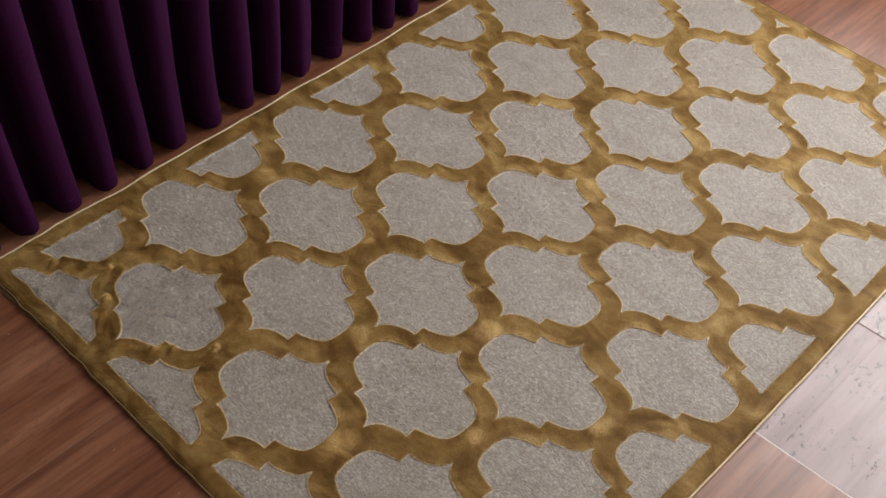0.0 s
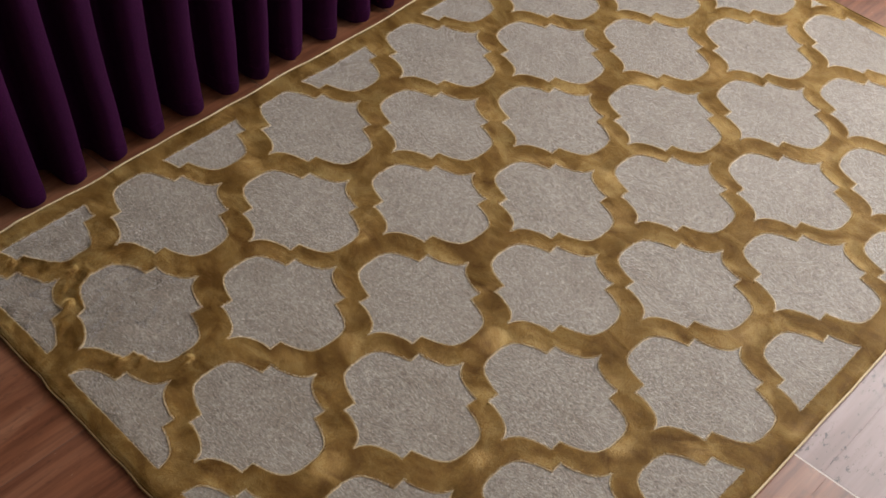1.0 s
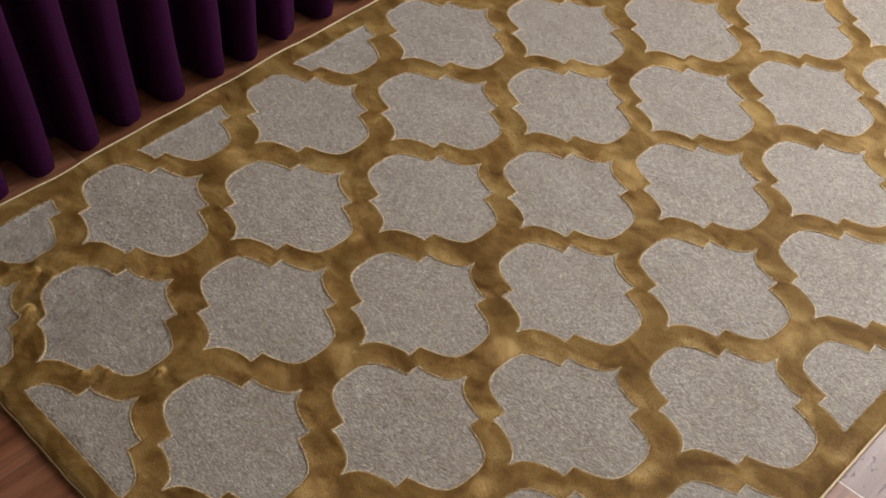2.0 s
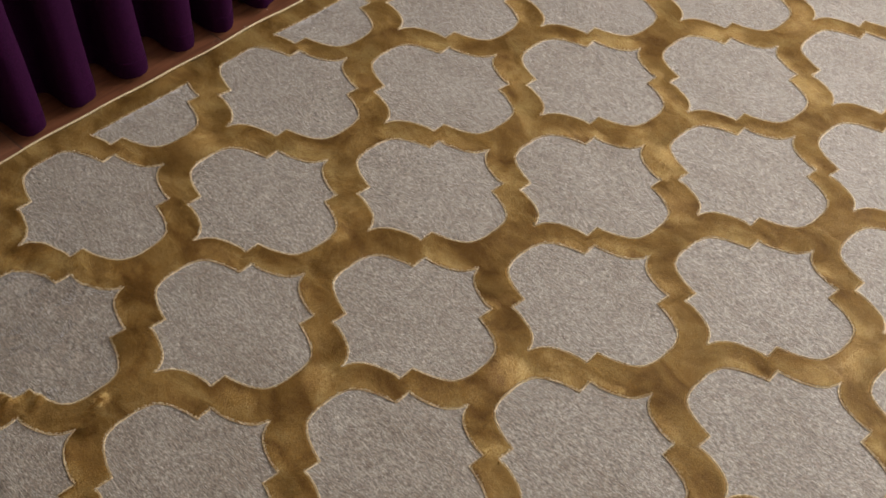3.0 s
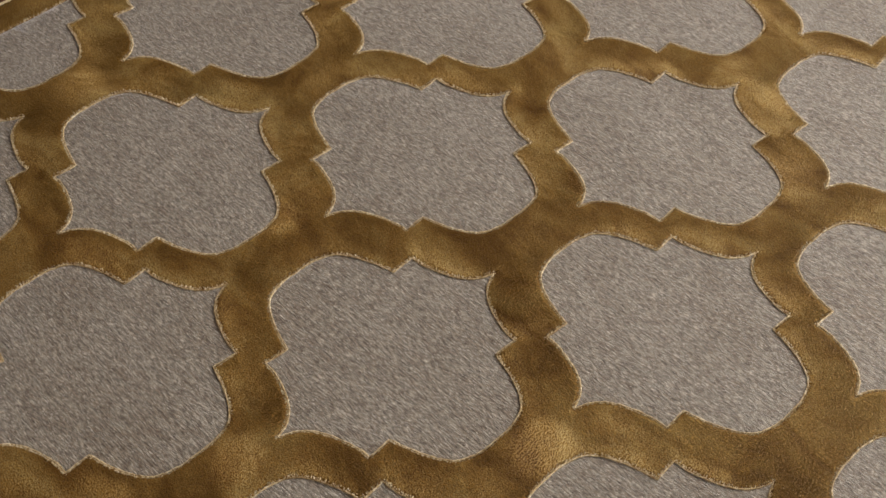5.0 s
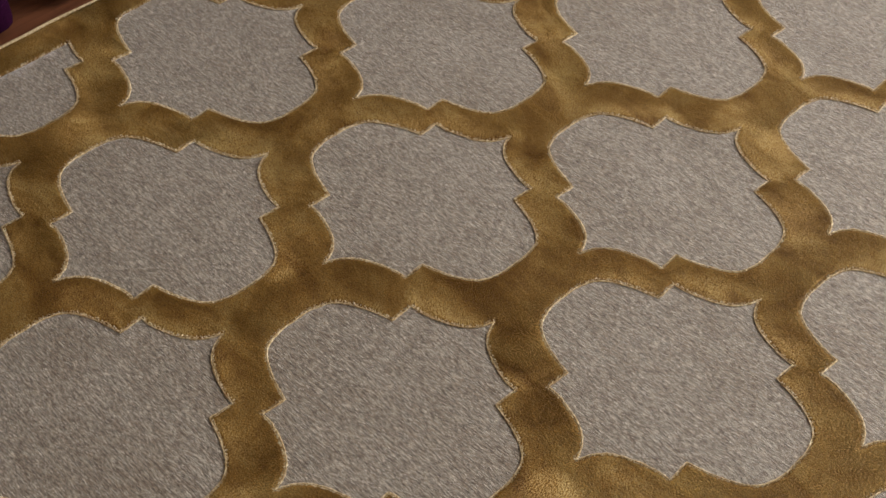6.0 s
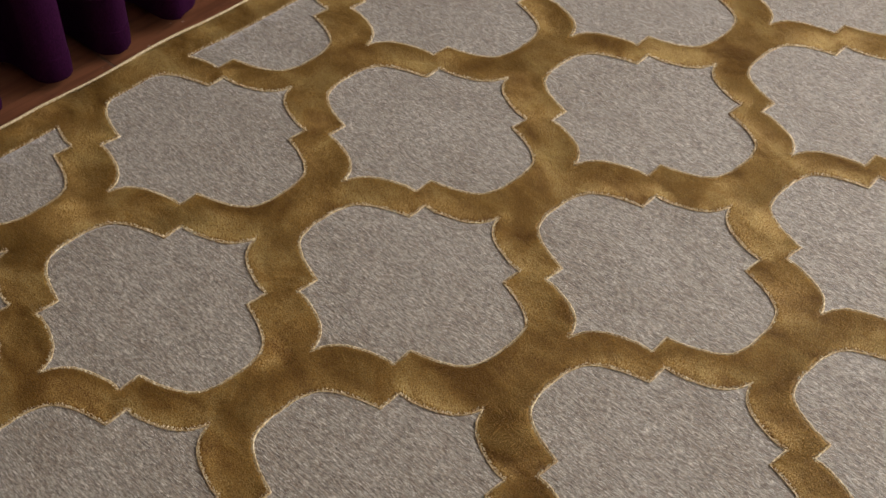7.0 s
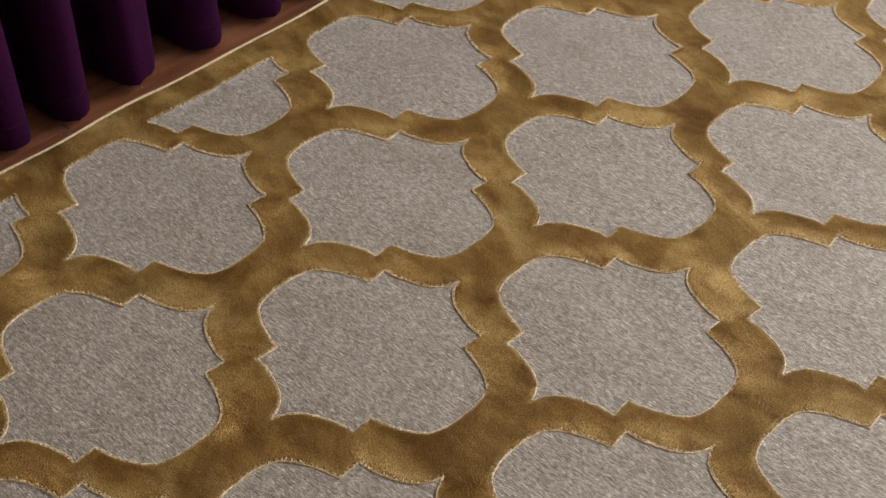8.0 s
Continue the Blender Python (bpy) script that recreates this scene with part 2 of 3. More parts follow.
# ---- the room ----
T = 0.16
na, nb, nz0, nz1 = NORTH_WIN
ea, eb, ez0, ez1 = EAST_FILL_WIN
room = [
    ("wall_west", [(ROOM_X0 - T, ROOM_X0, ROOM_Y0, ROOM_Y1, 0, ROOM_H)]),
    ("wall_south", [(ROOM_X0 - T, ROOM_X1 + T, ROOM_Y0 - T, ROOM_Y0, 0, ROOM_H)]),
    ("wall_east", [
        (ROOM_X1, ROOM_X1 + T, ROOM_Y0, ea, 0, ROOM_H), (ROOM_X1, ROOM_X1 + T, eb, ROOM_Y1, 0, ROOM_H),
        (ROOM_X1, ROOM_X1 + T, ea, eb, 0, ez0), (ROOM_X1, ROOM_X1 + T, ea, eb, ez1, ROOM_H)]),
    ("wall_north", [
        (ROOM_X0 - T, na, ROOM_Y1, ROOM_Y1 + T, 0, ROOM_H), (nb, ROOM_X1 + T, ROOM_Y1, ROOM_Y1 + T, 0, ROOM_H),
        (na, nb, ROOM_Y1, ROOM_Y1 + T, 0, nz0), (na, nb, ROOM_Y1, ROOM_Y1 + T, nz1, ROOM_H)]),
]
for wall_name, items in room:
    tagged(boxes(wall_name, items, M_WALL), "plain cream painted wall of the room", "wall", kind="structure")
tagged(boxes("ceiling", [(ROOM_X0 - T, ROOM_X1 + T, ROOM_Y0 - T, ROOM_Y1 + T, ROOM_H, ROOM_H + 0.15)], M_CEIL), "plain white painted ceiling", "ceiling", kind="structure")


def frame_bars(a, b, z0, z1, f=0.07):
    return [(a, a + f, z0, z1), (b - f, b, z0, z1), (a + f, b - f, z0, z0 + f), (a + f, b - f, z1 - f, z1)]


# the second window only frames the added fill light
for win_name, bars in (
        ("window_1", [(p, q, ROOM_Y1 + 0.08, ROOM_Y1 + 0.14, u, w) for p, q, u, w in frame_bars(*NORTH_WIN)]),
        ("window_2_fill", [(ROOM_X1 + 0.08, ROOM_X1 + 0.14, p, q, u, w) for p, q, u, w in frame_bars(*EAST_FILL_WIN)])):
    win = tagged(new(win_name), "white framed window, out of view, that lets the daylight in", "window", kind="structure")
    for bar in bars:
        boxes("window_frame", [bar], M_FRAME, win)

# ---- the floor: 41 cm tiles printed with three planks each ----
TILE, TILE_Y, TILE_X = 0.450, 0.916, 1.440
floor = tagged(boxes("floor", [(ROOM_X0 - T, ROOM_X1 + T, ROOM_Y0 - T, ROOM_Y1 + T, -0.12, -0.0006)], M_GROUT), "red-brown wood-print tiled floor with brown joints, glare painted on a few", "floor", kind="structure")


def tile_mesh(material, cuts):
    """One tile: printed planks with fine pressed grooves between them."""
    bm = bmesh.new()
    g = 0.0019
    lines = [g * 0.4] + [c * TILE for c in cuts] + [TILE - g * 0.4]
    for x0, x1 in zip(lines, lines[1:]):
        box_into(bm, x0, x1, g, TILE - g, -0.0045, 0.0, 0.0006)
    me = bpy.data.meshes.new("tile")
    bm.to_mesh(me)
    bm.free()
    me.materials.append(material)
    return me


# ---- the rug ----
RUG_W, RUG_L = 1.508, 2.305
PX, PY = 0.1831, 0.2139           # half periods of the staggered pattern
CX, CY = 0.7541, 0.2523           # one medallion's middle
FX0, FX1, FY0, FY1 = 0.052, 1.470, 0.040, 2.262   # the patterned field inside the border
Z_BACK, Z_PANEL, Z_EDGE, Z_PILE = 0.0022, 0.0082, 0.0083, 0.0112


def smooth_line(points, step):
    """A Catmull-Rom line through the points, sampled about every step metres."""
    p = [np.array(q) for q in points]
    p = [2 * p[0] - p[1]] + p + [2 * p[-1] - p[-2]]
    out = []
    for a, b, c, d in zip(p, p[1:], p[2:], p[3:]):
        n = max(1, int(round(np.linalg.norm(c - b) / step)))
        for k in range(n):
            t = k / n
            out.append(0.5 * (2 * b + (c - a) * t + (2 * a - 5 * b + 4 * c - d) * t * t + (3 * b - a - 3 * c + d) * t ** 3))
    out.append(p[-2])
    return out


def medallion():
    """Outline of one medallion: round ends across the rug, ogee tips along it, a small step on each diagonal."""
    lobe = smooth_line([(0.1465, 0.0), (0.1460, 0.0200), (0.1395, 0.0425), (0.1280, 0.0545), (0.1120, 0.0635), (0.0950, 0.0700), (0.0755, 0.0755)], 0.004)
    step = smooth_line([(0.0755, 0.0755), (0.0770, 0.1035)], 0.004)
    ogee = smooth_line([(0.0770, 0.1035), (0.0640, 0.1040), (0.0490, 0.1080), (0.0320, 0.1145), (0.0190, 0.1220), (0.0095, 0.1315), (0.0040, 0.1415), (0.0, 0.1535)], 0.004)
    q = lobe[:-1] + step[:-1] + ogee
    q = np.array(q)
    q2 = (q * (-1, 1))[::-1][1:]
    h = np.concatenate([q, q2])
    h2 = (h * (1, -1))[::-1][1:-1]
    return np.concatenate([h, h2])


OUT = medallion() * (1.02, 0.96)
NO = len(OUT)


def drift(xy):
    """The weaver's drift over the rug: how far the pattern at a place lies off its even grid."""
    i, j = (xy[..., 0] - CX) / PX, (xy[..., 1] - CY) / PY - 2
    mx = 1.0 + 1.3 * i - 2.15 * j - 0.1 * i * i - 0.5 * i * j + 0.24 * j * j
    my = 1.6 + 1.1 * i + 3.0 * j - 0.3 * i * i - 0.2 * i * j - 0.62 * j * j
    return np.stack([mx, my], -1) * 0.001


CELLS = {}
jitter = random.Random(3)
for ci in range(-5, 6):
    for cj in range(-2, 12):
        c = np.array((CX + ci * PX, CY + cj * PY))
        if (ci + cj) % 2 == 0 and FX0 - 0.19 < c[0] < FX1 + 0.19 and FY0 - 0.22 < c[1] < FY1 + 0.25:
            # odd rows sit a little farther on than even ones
            own = np.array((-1.0, 2.7) if ci % 2 else (1.0, -2.7)) + (jitter.gauss(0, 1.2), jitter.gauss(0, 1.2))
            CELLS[ci, cj] = (c, drift(c) + own * 0.001)
OUTLINES = {key: OUT + c + off for key, (c, off) in CELLS.items()}

# the rug's lie on the floor: a slow drift across it, for x and for y, in millimetres
LIE = [(-0.9, 9.4), (-17.2, 0.9), (12.3, -2.5), (12.9, -1.4), (-11.5, 14.8), (-11.6, -20.9), (20.4, 11.2), (-16.6, -6.3), (-1.2, -27.6), (-8.4, 8.2)]


def lie(x, y):
    u, v = (x - 0.78) / 0.75, (y - 1.15) / 1.15
    terms = (1, u, v, u * u, u * v, v * v, u ** 3, u * u * v, u * v * v, v ** 3)
    return sum(t * c[0] for t, c in zip(terms, LIE)) * 0.001, sum(t * c[1] for t, c in zip(terms, LIE)) * 0.001


# crests of the small folds in the bunched corner
CREASES = ((0.102, 0.117), (0.153, 0.197), (0.277, 0.141), (0.467, 0.133), (0.495, 0.169), (0.564, 0.227), (0.202, 0.200))


def warp(v):
    """The hand-made unevenness of the pattern and of the rug's lie, the same for every part of it."""
    x, y, z = v
    dx, dy = lie(x, y)
    a = dx + noise.noise((x * 9.0, y * 9.0, 1.7)) * 0.002
    b = dy + noise.noise((x * 9.0, y * 9.0, 7.3)) * 0.002
    c = (noise.noise((x * 3.0, y * 3.0, 12.0)) + 0.5) * 0.0022 + noise.noise((x * 14.0, y * 14.0, 3.0)) * 0.0005
    # the long side by the curtain lies in small waves
    a += 0.0085 * noise.noise((0.0, y * 6.5, 51.0)) * math.exp(-abs(x) / 0.06)
    # and the front edge is a little frayed
    b += 0.004 * noise.noise((x * 17.0, 0.0, 61.0)) * math.exp(-abs(y) / 0.02)
    # the front corner by the curtain is bunched up
    w = math.exp(-((x - 0.26) ** 2 + (y - 0.17) ** 2) / 0.045)
    a += w * 0.010 * noise.noise((x * 22.0, y * 22.0, 21.0))
    b += w * 0.010 * noise.noise((x * 22.0, y * 22.0, 27.0))
    c += w * 0.006 * (noise.noise((x * 20.0, y * 26.0, 31.0)) + 0.4)
    if z > Z_PANEL + 0.0008:
        c += w * 0.008 * max(0.0, noise.noise((x * 46.0 + y * 12.0, y * 38.0, 35.0)))
        if x < 0.65 and y < 0.30:
            for rx, ry in CREASES:
                c += 0.0065 * math.exp(-(((x - rx) * 0.9 + (y - ry) * 0.5) / 0.009) ** 2 - (((y - ry) * 0.9 - (x - rx) * 0.5) / 0.022) ** 2)
    return (x + a, y + b, max(0.0005, z + (max(0.0, c) if z > 0.002 else 0.0)))


def in_outline(p, outline):
    """Whether points (n, 2) lie inside an outline seen from its middle."""
    mid = outline.mean(0)
    q, o = p - mid, outline - mid
    ang = np.arctan2(o[:, 1], o[:, 0]) % (2 * np.pi)
    order = np.argsort(ang)
    rad = np.hypot(o[:, 0], o[:, 1])[order]
    return np.hypot(q[:, 0], q[:, 1]) < np.interp(np.arctan2(q[:, 1], q[:, 0]) % (2 * np.pi), ang[order], rad, period=2 * np.pi)


def rims():
    """All points of the medallions' rims inside the field, with the straight cuts along the border."""
    pts = []
    for q in OUTLINES.values():
        pts.append(q[(q[:, 0] > FX0) & (q[:, 0] < FX1) & (q[:, 1] > FY0) & (q[:, 1] < FY1)])
    xs, ys = np.arange(FX0, FX1, 0.003), np.arange(FY0, FY1, 0.003)
    for line in (np.c_[xs, np.full(len(xs), FY0)], np.c_[xs, np.full(len(xs), FY1)], np.c_[np.full(len(ys), FX0), ys], np.c_[np.full(len(ys), FX1), ys]):
        keep = np.zeros(len(line), bool)
        for q in OUTLINES.values():
            keep |= in_outline(line, q)
        pts.append(line[keep])
    return np.concatenate(pts)


RIM = rims()


def rim_distance(xy):
    """Distance of points to the nearest rim, and the way towards it."""
    pad = 0.05
    near = RIM[(RIM[:, 0] > xy[:, 0].min() - pad) & (RIM[:, 0] < xy[:, 0].max() + pad) & (RIM[:, 1] > xy[:, 1].min() - pad) & (RIM[:, 1] < xy[:, 1].max() + pad)]
    d, way = np.full(len(xy), 0.05), np.zeros((len(xy), 2))
    if len(near):
        for k in range(0, len(xy), 800):
            to = near[None] - xy[k:k + 800, None, :]
            sq = (to ** 2).sum(2)
            best = sq.argmin(1)
            rows = np.arange(len(best))
            d[k:k + 800] = np.sqrt(sq[rows, best])
            way[k:k + 800] = to[rows, best] / np.maximum(d[k:k + 800, None], 1e-6)
    return d, way


def pile_profile(d):
    """Height of the gold pile: cut steeply along the medallions' rims, domed between them."""
    wall = 1 - (1 - np.clip(d / 0.0055, 0, 1)) ** 2.2
    dome = np.clip(d / 0.022, 0, 1)
    return Z_EDGE + (Z_PILE - Z_EDGE) * (0.75 * wall + 0.25 * dome * (2 - dome))


def pile_height(xy):
    """Height of the cloth under the tufts."""
    return pile_profile(rim_distance(xy)[0]) - 0.0006


def clip_to_field(bm, wall_to=None):
    """Cut a mesh along the field's four sides; wall_to drops a wall from the cut."""
    for co, no in (((FX0, 0, 0), (-1, 0, 0)), ((FX1, 0, 0), (1, 0, 0)), ((0, FY0, 0), (0, -1, 0)), ((0, FY1, 0), (0, 1, 0))):
        got = bmesh.ops.bisect_plane(bm, geom=bm.verts[:] + bm.edges[:] + bm.faces[:], plane_co=co, plane_no=no, clear_outer=True, dist=1e-6)
        if wall_to is not None:
            cut = [e for e in got["geom_cut"] if isinstance(e, bmesh.types.BMEdge) and e.is_boundary]
            if cut:
                ext = bmesh.ops.extrude_edge_only(bm, edges=cut)
                for v in ext["geom"]:
                    if isinstance(v, bmesh.types.BMVert):
                        v.co.z = wall_to


def warp_mesh(bm):
    for v in bm.verts:
        v.co = warp(v.co)


def bm_from(verts, faces):
    bm = bmesh.new()
    vs = [bm.verts.new(tuple(map(float, v))) for v in verts]
    for f in faces:
        bm.faces.new([vs[i] for i in f])
    return bm


def crosses_border(xy):
    return xy[:, 0].min() < FX0 or xy[:, 0].max() > FX1 or xy[:, 1].min() < FY0 or xy[:, 1].max() > FY1


def panel_bm(outline):
    """One flat-woven medallion, lower than the pile round it."""
    rings = [(1.004, Z_BACK), (1.004, Z_PANEL), (0.97, Z_PANEL), (0.86, Z_PANEL), (0.6, Z_PANEL), (0.3, Z_PANEL)]
    verts, faces = [], []
    c = outline.mean(0)
    for s, z in rings:
        verts += [(x, y, z) for x, y in c + (outline - c) * s]
    for r in range(len(rings) - 1):
        for k in range(NO):
            a, b = r * NO + k, r * NO + (k + 1) % NO
            faces.append((a, b, b + NO, a + NO))
    verts.append((c[0], c[1], Z_PANEL))
    last = (len(rings) - 1) * NO
    faces += [(last + k, last + (k + 1) % NO, len(verts) - 1) for k in range(NO)]
    bm = bm_from(verts, faces)
    if crosses_border(outline):
        clip_to_field(bm, Z_BACK)
    warp_mesh(bm)
    return bm


def lattice_mesh():
    """The gold pile between the medallions, as one mesh out of diamond-shaped repeats."""
    quarter = NO // 4
    along = np.array([(k % quarter) / quarter for k in range(NO)])
    tips = np.array([(PX, 0), (0, PY), (-PX, 0), (0, -PY), (PX, 0)])
    turn = np.arange(NO) // quarter
    far = tips[turn] * (1 - along)[:, None] + tips[turn + 1] * along[:, None]
    # the seam between two repeats bends round the lobes
    signs = np.array([(1, 1), (-1, 1), (-1, -1), (1, -1)])[turn]
    far = far + signs * (PY, PX) / math.hypot(PX, PY) * (0.008 * np.sin(2 * np.pi * along) * np.where(turn % 2, -1, 1))[:, None]
    steps = [0.0, 0.03, 0.075, 0.13, 0.21, 0.32, 0.48, 0.72, 1.0]
    faces = [(r * NO + k, (r + 1) * NO + k, (r + 1) * NO + (k + 1) % NO, r * NO + (k + 1) % NO) for r in range(len(steps) - 1) for k in range(NO)]
    all_v, all_f = [], []
    for key, (c, off) in CELLS.items():
        near_ring, far_ring = OUT + c + off, far + c + drift(far + c)
        xy = np.concatenate([near_ring + (far_ring - near_ring) * s for s in steps])
        v = np.c_[xy, pile_height(xy)]
        if crosses_border(xy):
            bm = bm_from(v, [f[::-1] for f in faces])
            clip_to_field(bm)
            bm.verts.index_update()
            v = [tuple(q.co) for q in bm.verts]
            fs = [tuple(q.index for q in f.verts) for f in bm.faces]
            bm.free()
        else:
            fs = [f[::-1] for f in faces]
        n = len(all_v)
        all_v += [warp(q) for q in v]
        all_f += [tuple(n + i for i in f) for f in fs]
    return all_v, all_f


def border_mesh(x0, x1, y0, y1):
    """One gold border strip as a fine sheet with rounded outer flank."""
    nx, ny = max(6, int((x1 - x0) / 0.006)), max(6, int((y1 - y0) / 0.006))
    gx, gy = np.meshgrid(np.linspace(x0, x1, nx + 1), np.linspace(y0, y1, ny + 1))
    xy = np.c_[gx.ravel(), gy.ravel()]
    z = pile_height(xy)
    out = np.minimum.reduce([xy[:, 0], RUG_W - xy[:, 0], xy[:, 1], RUG_L - xy[:, 1]])
    s = np.clip(out / 0.012, 0, 1)
    z = 0.0035 + (z - 0.0035) * np.sqrt(s)
    v = [warp(q) for q in np.c_[xy, z]]
    f = [(j * (nx + 1) + i, j * (nx + 1) + i + 1, (j + 1) * (nx + 1) + i + 1, (j + 1) * (nx + 1) + i) for j in range(ny) for i in range(nx)]
    return v, f


def tube(points, r, sides=8):
    """A round cord along the points."""
    v, f = [], []
    n = len(points)
    for k, p in enumerate(points):
        p = Vector(p)
        d = (Vector(points[min(k + 1, n - 1)]) - Vector(points[max(k - 1, 0)])).normalized()
        s = d.cross(Vector((0, 0, 1))).normalized()
        u = s.cross(d)
        for a in range(sides):
            w = 2 * math.pi * a / sides
            v.append(p + s * (r * math.cos(w)) + u * (r * math.sin(w)))
    for k in range(n - 1):
        for a in range(sides):
            b = (a + 1) % sides
            f.append((k * sides + a, k * sides + b, (k + 1) * sides + b, (k + 1) * sides + a))
    f += [tuple(range(sides))[::-1], tuple((n - 1) * sides + a for a in range(sides))]
    return v, f


def edge_fibres():
    """Short cut yarn ends that lean out of the pile along every medallion's rim."""
    rnd = random.Random(5)
    v, f = [], []
    for outline in OUTLINES.values():
        for k in range(NO):
            a, b = outline[k], outline[(k + 1) % NO]
            d = b - a
            ln = np.linalg.norm(d)
            if ln < 1e-6:
                continue
            d = d / ln
            nrm = np.array((d[1], -d[0]))     # outwards, into the pile
            for _ in range(max(1, int(ln / 0.0014))):
                p = a + d * ln * rnd.random()
                if not (FX0 < p[0] < FX1 and FY0 < p[1] < FY1):
                    continue
                w = 0.0003 + 0.0004 * rnd.random()
                deep = 0.0004 + 0.0022 * rnd.random()
                z0 = Z_EDGE + (Z_PILE - Z_EDGE) * 0.75 * (1 - (1 - deep / 0.0055) ** 2.2) + 0.0006
                reach, rise = 0.0004 + 0.0012 * rnd.random(), 0.0006 + 0.0014 * rnd.random()
                side = (rnd.random() - 0.5) * 0.002
                x, y, z = warp((p[0] + nrm[0] * deep, p[1] + nrm[1] * deep, z0))
                n = len(v)
                v += [(x - d[0] * w, y - d[1] * w, z - 0.0005), (x + d[0] * w, y + d[1] * w, z - 0.0005), (x + nrm[0] * w * 2.5, y + nrm[1] * w * 2.5, z + 0.0004),
                      (x - nrm[0] * reach + d[0] * side, y - nrm[1] * reach + d[1] * side, z + rise)]
                f += [(n, n + 1, n + 3), (n + 1, n + 2, n + 3), (n + 2, n, n + 3)]
    return v, f


def rim_cord(outline):
    """A cord added for the pale, backlit cut line of the pile along one medallion, uneven, in one or more runs inside
    the field.
    """
    rnd = random.Random(int(outline[0, 0] * 1e4) * 7 + int(outline[0, 1] * 1e4))
    n = len(outline)
    ahead = np.roll(outline, -1, 0) - np.roll(outline, 1, 0)
    nrm = np.c_[ahead[:, 1], -ahead[:, 0]] / np.maximum(np.hypot(ahead[:, 0], ahead[:, 1]), 1e-9)[:, None]
    p = outline + nrm * -0.0002
    inside = (p[:, 0] > FX0) & (p[:, 0] < FX1) & (p[:, 1] > FY0) & (p[:, 1] < FY1)
    start = int(np.argmin(inside)) if not inside.all() else 0
    v, f, last = [], [], None
    sides = 5
    for k in range(n + (1 if inside.all() else 0)):
        i = (start + k) % n
        if not inside[i]:
            last = None
            continue
        q = Vector(warp((p[i, 0], p[i, 1], Z_EDGE + 0.0002 + 0.0008 * rnd.random())))
        r = 0.0006 + 0.0008 * rnd.random()
        first = len(v)
        side, up = Vector((nrm[i, 0], nrm[i, 1], 0)), Vector((0, 0, 1))
        for a in range(sides):
            w = 2 * math.pi * a / sides
            v.append(q + side * (r * math.cos(w)) + up * (r * math.sin(w)))
        if last is not None:
            f += [(last + a, first + a, first + (a + 1) % sides, last + (a + 1) % sides) for a in range(sides)]
        last = first
    return v, f


def grid_field(fn, step=0.01):
    """A vector field, worked out on a grid over the rug and read between its points."""
    nx, ny = int(RUG_W / step) + 3, int(RUG_L / step) + 3
    g = np.array([[fn((i - 1) * step, (j - 1) * step) for j in range(ny)] for i in range(nx)])

    def read(xy):
        u = np.clip(xy / step + 1, 0, (nx - 1.001, ny - 1.001))
        i, f = u.astype(int), u - u.astype(int)
        a, b = f[:, :1], f[:, 1:]
        return (g[i[:, 0], i[:, 1]] * (1 - a) + g[i[:, 0] + 1, i[:, 1]] * a) * (1 - b) + (g[i[:, 0], i[:, 1] + 1] * (1 - a) + g[i[:, 0] + 1, i[:, 1] + 1] * a) * b
    return read


def tuft_mesh(name, base, tip, rad, material, parent, label):
    """Many small three-sided tufts from base points to tips, joined in one mesh."""
    n = len(base)
    rs = np.random.RandomState(9)
    ang = rs.rand(n) * 2 * np.pi
    v = np.empty((n, 4, 3))
    for k in range(3):
        w = ang + k * 2 * np.pi / 3
        v[:, k] = base + np.c_[np.cos(w) * rad, np.sin(w) * rad, np.zeros(n)]
    v[:, 3] = tip
    idx = (np.arange(n)[:, None, None] * 4 + np.array([[0, 1, 3], [1, 2, 3], [2, 0, 3]])[None]).reshape(-1)
    me = bpy.data.meshes.new(name)
    me.vertices.add(n * 4)
    me.vertices.foreach_set("co", v.reshape(-1))
    me.loops.add(n * 9)
    me.loops.foreach_set("vertex_index", idx.astype(np.int32))
    me.polygons.add(n * 3)
    me.polygons.foreach_set("loop_start", np.arange(0, n * 9, 3, dtype=np.int32))
    me.update(calc_edges=True)
    me.materials.append(material)
    ob = new(name, me)
    ob.parent = parent
    return tagged(ob, label, kind="stuff")


def panel_threads(step=0.0022):
    """Loose heathered threads that lie across the flat medallions."""
    rs = np.random.RandomState(14)
    gx, gy = np.meshgrid(np.arange(FX0 + 0.002, FX1 - 0.002, step), np.arange(FY0 + 0.002, FY1 - 0.002, step))
    xy = np.c_[gx.ravel(), gy.ravel()] + (rs.rand(gx.size, 2) - 0.5) * step
    # the threads lie in fine ribs
    xy[:, 1] = np.round(xy[:, 1] / 0.0028) * 0.0028 + (rs.rand(len(xy)) - 0.5) * 0.0013
    ln = 0.0025 + 0.0055 * rs.rand(len(xy))
    end = xy + np.c_[ln, ln * (rs.rand(len(xy)) - 0.47) * 0.28]
    keep = np.zeros(len(xy), bool)
    for o in OUTLINES.values():
        lo, hi = o.min(0), o.max(0)
        m = np.nonzero((xy[:, 0] > lo[0]) & (xy[:, 0] < hi[0]) & (xy[:, 1] > lo[1]) & (xy[:, 1] < hi[1]) & (end[:, 0] < FX1))[0]
        keep[m[in_outline(xy[m], o) & in_outline(end[m], o)]] = True
    xy, end = xy[keep], end[keep]
    move = grid_field(lambda x, y: np.array(warp((x, y, 0.01))) - (x, y, 0.01))
    base = np.c_[xy, np.full(len(xy), Z_PANEL + 0.0001)] + move(xy)
    tip = np.c_[end, Z_PANEL + 0.0002 + 0.0005 * rs.rand(len(xy))] + move(end)
    return base, tip, 0.00040


